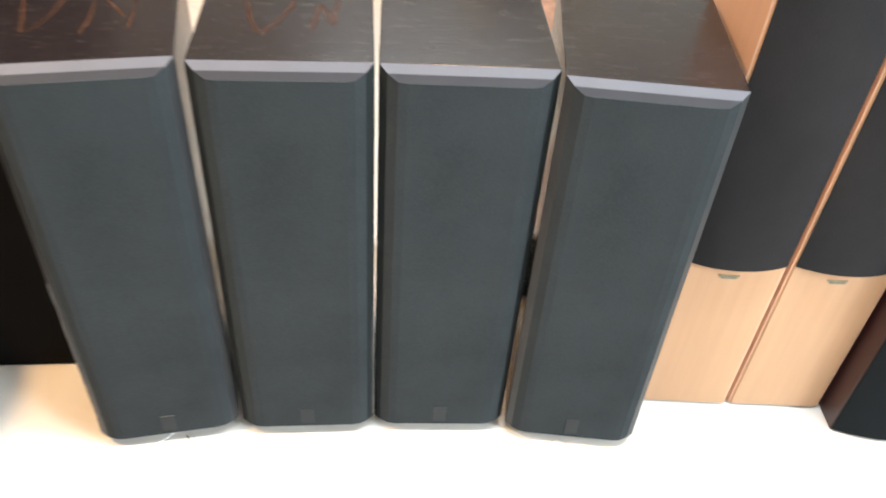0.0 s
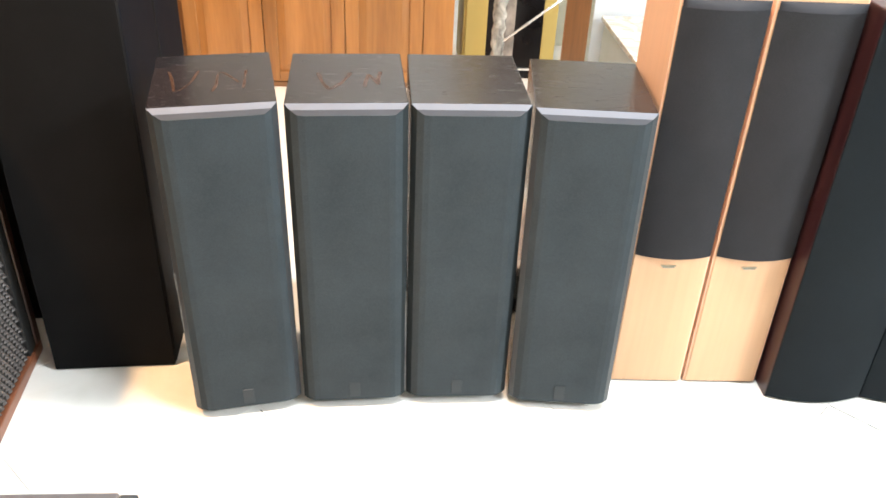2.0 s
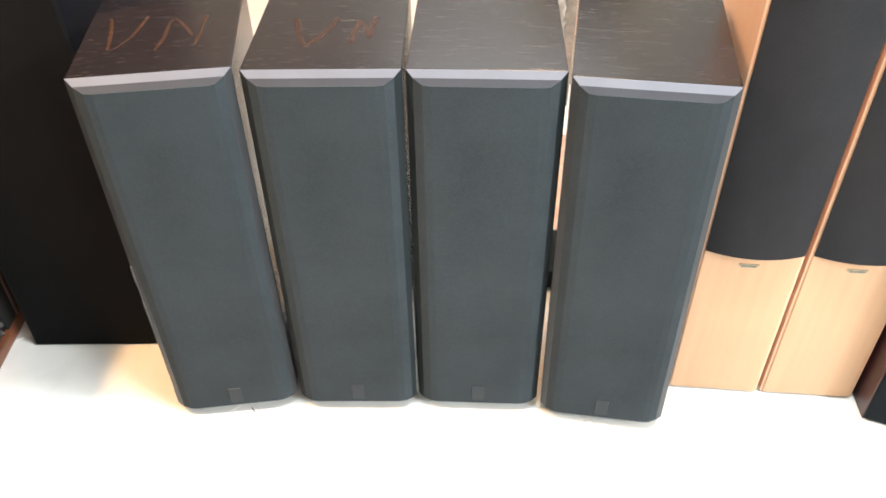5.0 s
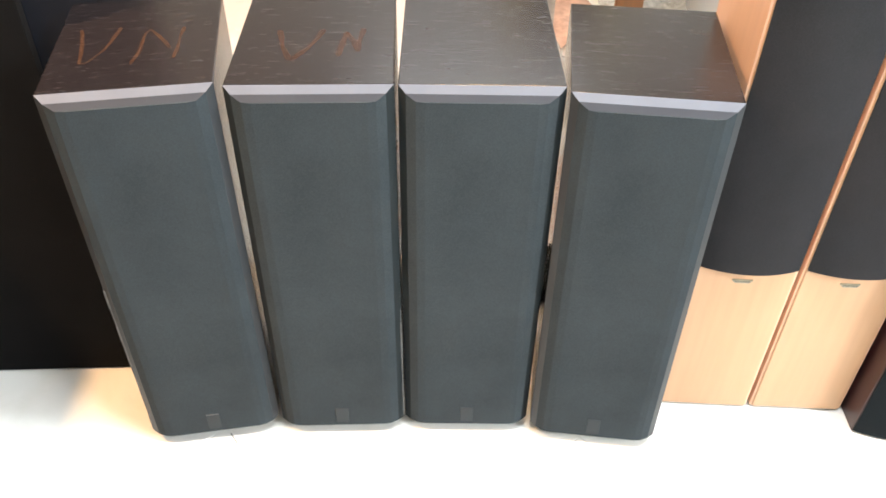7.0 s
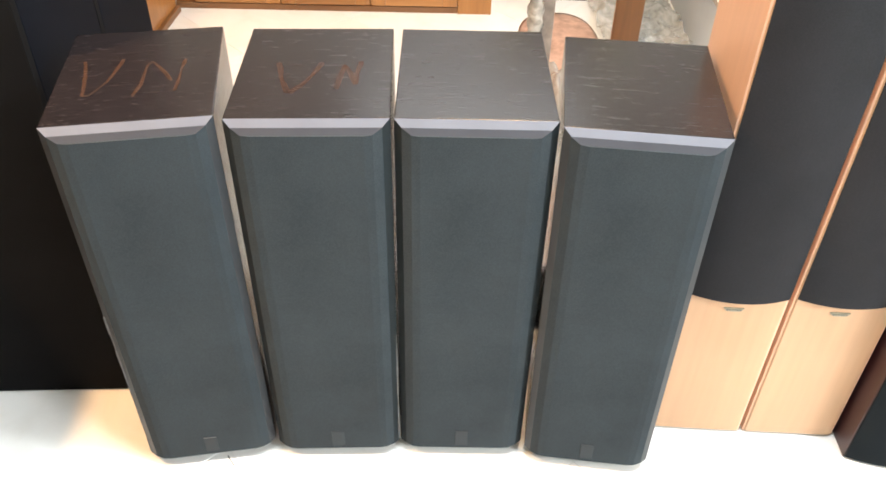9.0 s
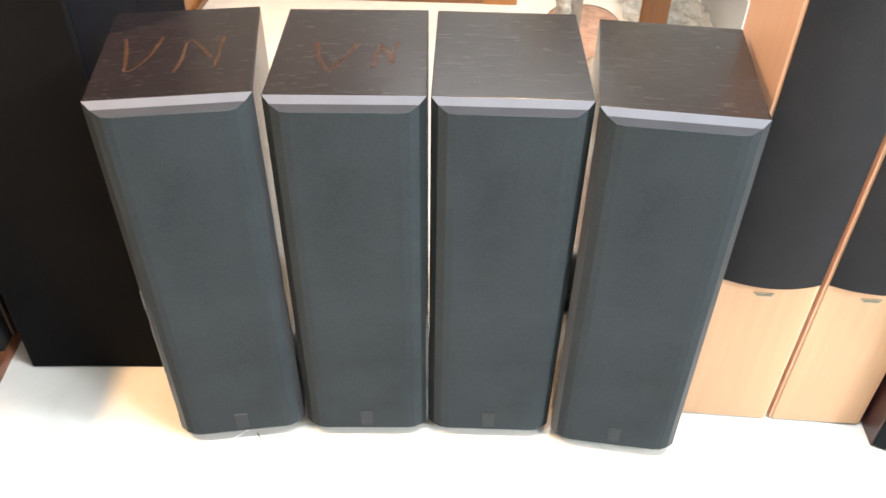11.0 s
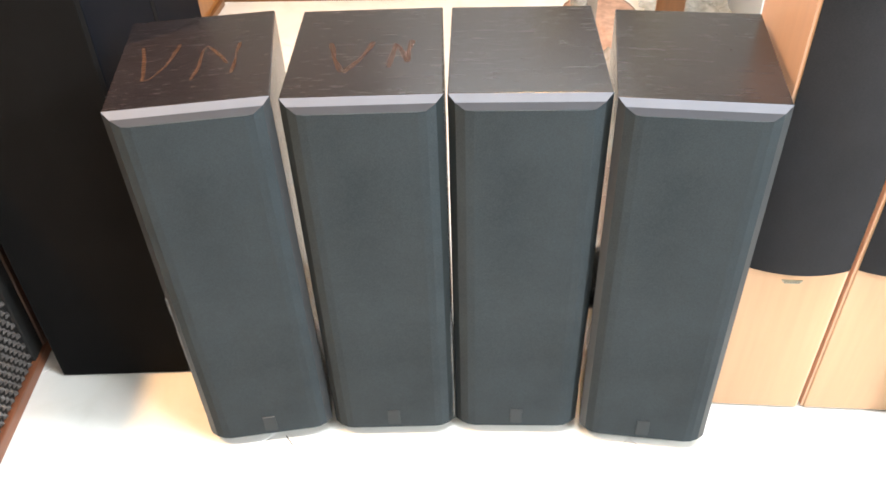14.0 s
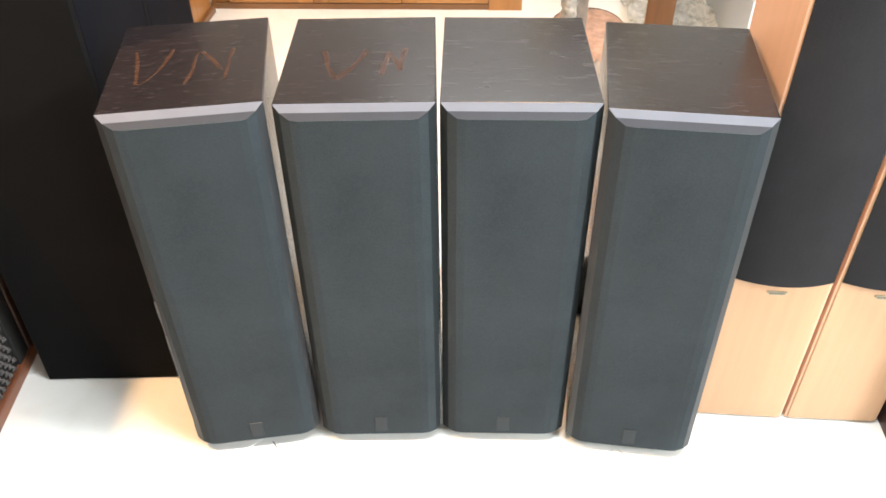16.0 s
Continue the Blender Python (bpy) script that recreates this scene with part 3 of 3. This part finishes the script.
rod = part("chrome_rod", tube([(0.288, 2.285, 0.549), (0.300, 2.285, 0.556), (0.45, 2.32, 0.66), (0.726, 2.38, 0.843)], 0.004, 12), STEEL, smooth=True)
tagged(rod, "bent chrome rod leaning across the posts", "rod")


def heap(name, mat, x0, x1, y0, y1, height, seed, label, category, ruffle, corner=2.0, uneven=0.13):
    """A soft low heap with an uneven rim."""
    bm = bmesh.new()
    n_r, n_a = 16, 48
    rings = []
    for i in range(n_r + 1):
        u = i / n_r
        ring = []
        for k in range(n_a):
            a = 2 * math.pi * k / n_a
            rim = (abs(math.cos(a)) ** corner + abs(math.sin(a)) ** corner) ** (-1 / corner) + uneven * noise.noise((math.cos(a) * 1.3, math.sin(a) * 1.3, seed))
            px, py = u * rim * math.cos(a), u * rim * math.sin(a)
            z = height * (1 - u ** 3) * (1 + ruffle * noise.noise((px * 3, py * 3, seed))) + 0.012 * ruffle * noise.noise((px * 9, py * 9, seed)) * (1 - u)
            ring.append(bm.verts.new(((x0 + x1) / 2 + (x1 - x0) / 2 * px, (y0 + y1) / 2 + (y1 - y0) / 2 * py, max(z, 0.0))))
        rings.append(ring)
    for r0, r1 in zip(rings, rings[1:]):
        for k in range(n_a):
            bm.faces.new((r0[k], r0[(k + 1) % n_a], r1[(k + 1) % n_a], r1[k]))
    bm.faces.new(rings[-1])
    bmesh.ops.remove_doubles(bm, verts=bm.verts[:], dist=0.0001)
    ob = part(name, bm, mat, smooth=True)
    return tagged(ob, label, category)


heap("tan_hide", SACK, 0.285, 0.628, 2.45, 3.33, 0.020, 3.0, "flat rounded piece of tan hide lying on the tiles", "leather", 0.35, 3.0, 0.05)
heap("tan_cloth", SACK, 0.215, 0.420, 1.60, 2.12, 0.012, 6.0, "small flat tan cloth on the tiles behind the speakers", "cloth", 0.5, 3.0, 0.08)
heap("plastic_bag", SHEET, 0.33, 0.50, 2.40, 2.80, 0.07, 8.0, "crumpled clear plastic bag on the tan hide", "plastic bag", 0.9)


def plastic_sheet(x0, x1, y0, y1):
    """Clear sheeting laid on the floor, creased along sharp folds."""
    bm = bmesh.new()
    nx, ny = 46, 46
    grid = []
    for i in range(nx + 1):
        col = []
        for j in range(ny + 1):
            u, v = i / nx, j / ny
            px = x0 + (x1 - x0) * u + 0.018 * noise.noise((v * 4, 1.7, 0.4)) * abs(2 * u - 1)
            py = y0 + (y1 - y0) * v + 0.030 * noise.noise((u * 4, 6.1, 2.2)) * abs(2 * v - 1)
            ridge = 1 - abs(noise.noise((px * 9 + 2 * py, py * 5, 3.3)))
            fold = 1 - abs(noise.noise((px * 21, py * 17 + 3 * px, 9.1)))
            z = 0.003 + 0.030 * ridge ** 4 + 0.014 * fold ** 5
            col.append(bm.verts.new((px, py, z)))
        grid.append(col)
    for i in range(nx):
        for j in range(ny):
            bm.faces.new((grid[i][j], grid[i + 1][j], grid[i + 1][j + 1], grid[i][j + 1]))
    ob = part("plastic_sheet", bm, SHEET, smooth=True)
    return tagged(ob, "creased clear plastic sheeting spread on the floor", "plastic wrap")


plastic_sheet(0.625, 0.985, 3.02, 3.60)
slab = thing("black_box", pose(0.15, 1.40, 0, 0, 0, -3), "flat black equipment box on the floor behind the speakers", "box")
part("case", box(0, 0, 0.006, 0.24, 0.17, 0.06, 0.004), FRAME, slab)
part("front_edge", box(0.004, 0.1702, 0.01, 0.236, 0.174, 0.055, 0.001), RUBBER, slab)
for fx in (0.02, 0.22):
    for fy in (0.02, 0.15):
        part("foot", tube([(fx, fy, 0), (fx, fy, 0.0065)], 0.008, 8), RUBBER, slab)

# ---- marble-topped counter ----
counter = thing("counter", pose(0.98, 2.78, 0), "pale counter with a brown-veined marble top", "counter")
part("body", box(0.012, 0.012, 0, 0.7, 0.86, 0.262, 0.004), COUNTER, counter)
part("marble_top", box(0, 0, 0.2622, 0.72, 0.88, 0.285, 0.003), MARBLE, counter, "veined marble slab")

carton = part("carton", box(0.95, 3.72, 0, 1.28, 3.98, 0.72, 0.004), COUNTER)
tagged(carton, "tall pale blue carton behind the counter", "box")
pillar = part("pillar", box(0.76, 4.05, 0, 0.98, 4.3, 3.0), PALE_WALL)
tagged(pillar, "pale plastered pillar at the back", "pillar", kind="structure")

# ---- floor tiles, laid on the diagonal ----
def dirty_joint(x0, y0, x1, y1, half):
    """A line of dirt that fills a joint, ragged along its edges."""
    run = math.hypot(x1 - x0, y1 - y0)
    steps = max(4, int(run / 0.015))
    bm = bmesh.new()
    rows = []
    for i in range(steps + 1):
        u = run * i / steps
        w = half * (1 + 0.5 * noise.noise((u * 40, x0, 2.0)))
        rows.append([bm.verts.new((u, v, 0.0006)) for v in (-w, w)] + [bm.verts.new((u, v, -0.0012)) for v in (w, -w)])
    for p, q in zip(rows, rows[1:]):
        for k in range(4):
            bm.faces.new((p[k], p[(k + 1) % 4], q[(k + 1) % 4], q[k]))
    bm.faces.new(rows[0])
    bm.faces.new(rows[-1])
    bm.transform(pose(x0, y0, 0, 0, 0, math.degrees(math.atan2(y1 - y0, x1 - x0))))
    return part("joint_line", bm, DIRTY, floor, "dirty joint between tiles")


dirty_joint(1.072, 0.999, 1.45, 0.610, 0.0019)
dirty_joint(1.064, 0.994, 1.030, 0.960, 0.0011)
dirty_joint(-0.404, 0.975, -0.385, 0.950, 0.0010)
TS, JOINT = 0.522, 0.0013
R = TS / 2 - JOINT / 2
tile_mesh = mesh_of("tile", box(-R, -R, -0.0019, R, R, 0.0, 0.0008, 1), TILE)
c45 = math.cos(math.pi / 4)
LIMITS = ((0, -4.2, 1), (0, 4.4, -1), (1, -3.4, 1), (1, 5.0, -1))


def cut_to_room(poly):
    """The part of a plan polygon that lies inside the walls."""
    for axis, at, sign in LIMITS:
        out = []
        for p, q in zip(poly, poly[1:] + poly[:1]):
            dp, dq = sign * (p[axis] - at), sign * (q[axis] - at)
            if dp >= 0:
                out.append(p)
            if dp * dq < 0:
                k = dp / (dp - dq)
                out.append((p[0] + k * (q[0] - p[0]), p[1] + k * (q[1] - p[1])))
        poly = out
        if len(poly) < 3:
            return []
    return poly


for i in range(-18, 19):
    for j in range(-18, 19):
        tx, ty = 1.064 + c45 * TS * (i - j), 0.995 + c45 * TS * (i + j + 1)
        r = R / c45
        corners = [(tx - r, ty), (tx, ty - r), (tx + r, ty), (tx, ty + r)]
        inside = cut_to_room(corners)
        if not inside:
            continue
        if inside == corners:
            ob = new("tile", tile_mesh)
            ob.parent = floor
            ob.matrix_local = pose(tx, ty, 0, 0, 0, 45)
        else:
            part("tile", prism(inside, -0.0019, 0.0), TILE, floor)
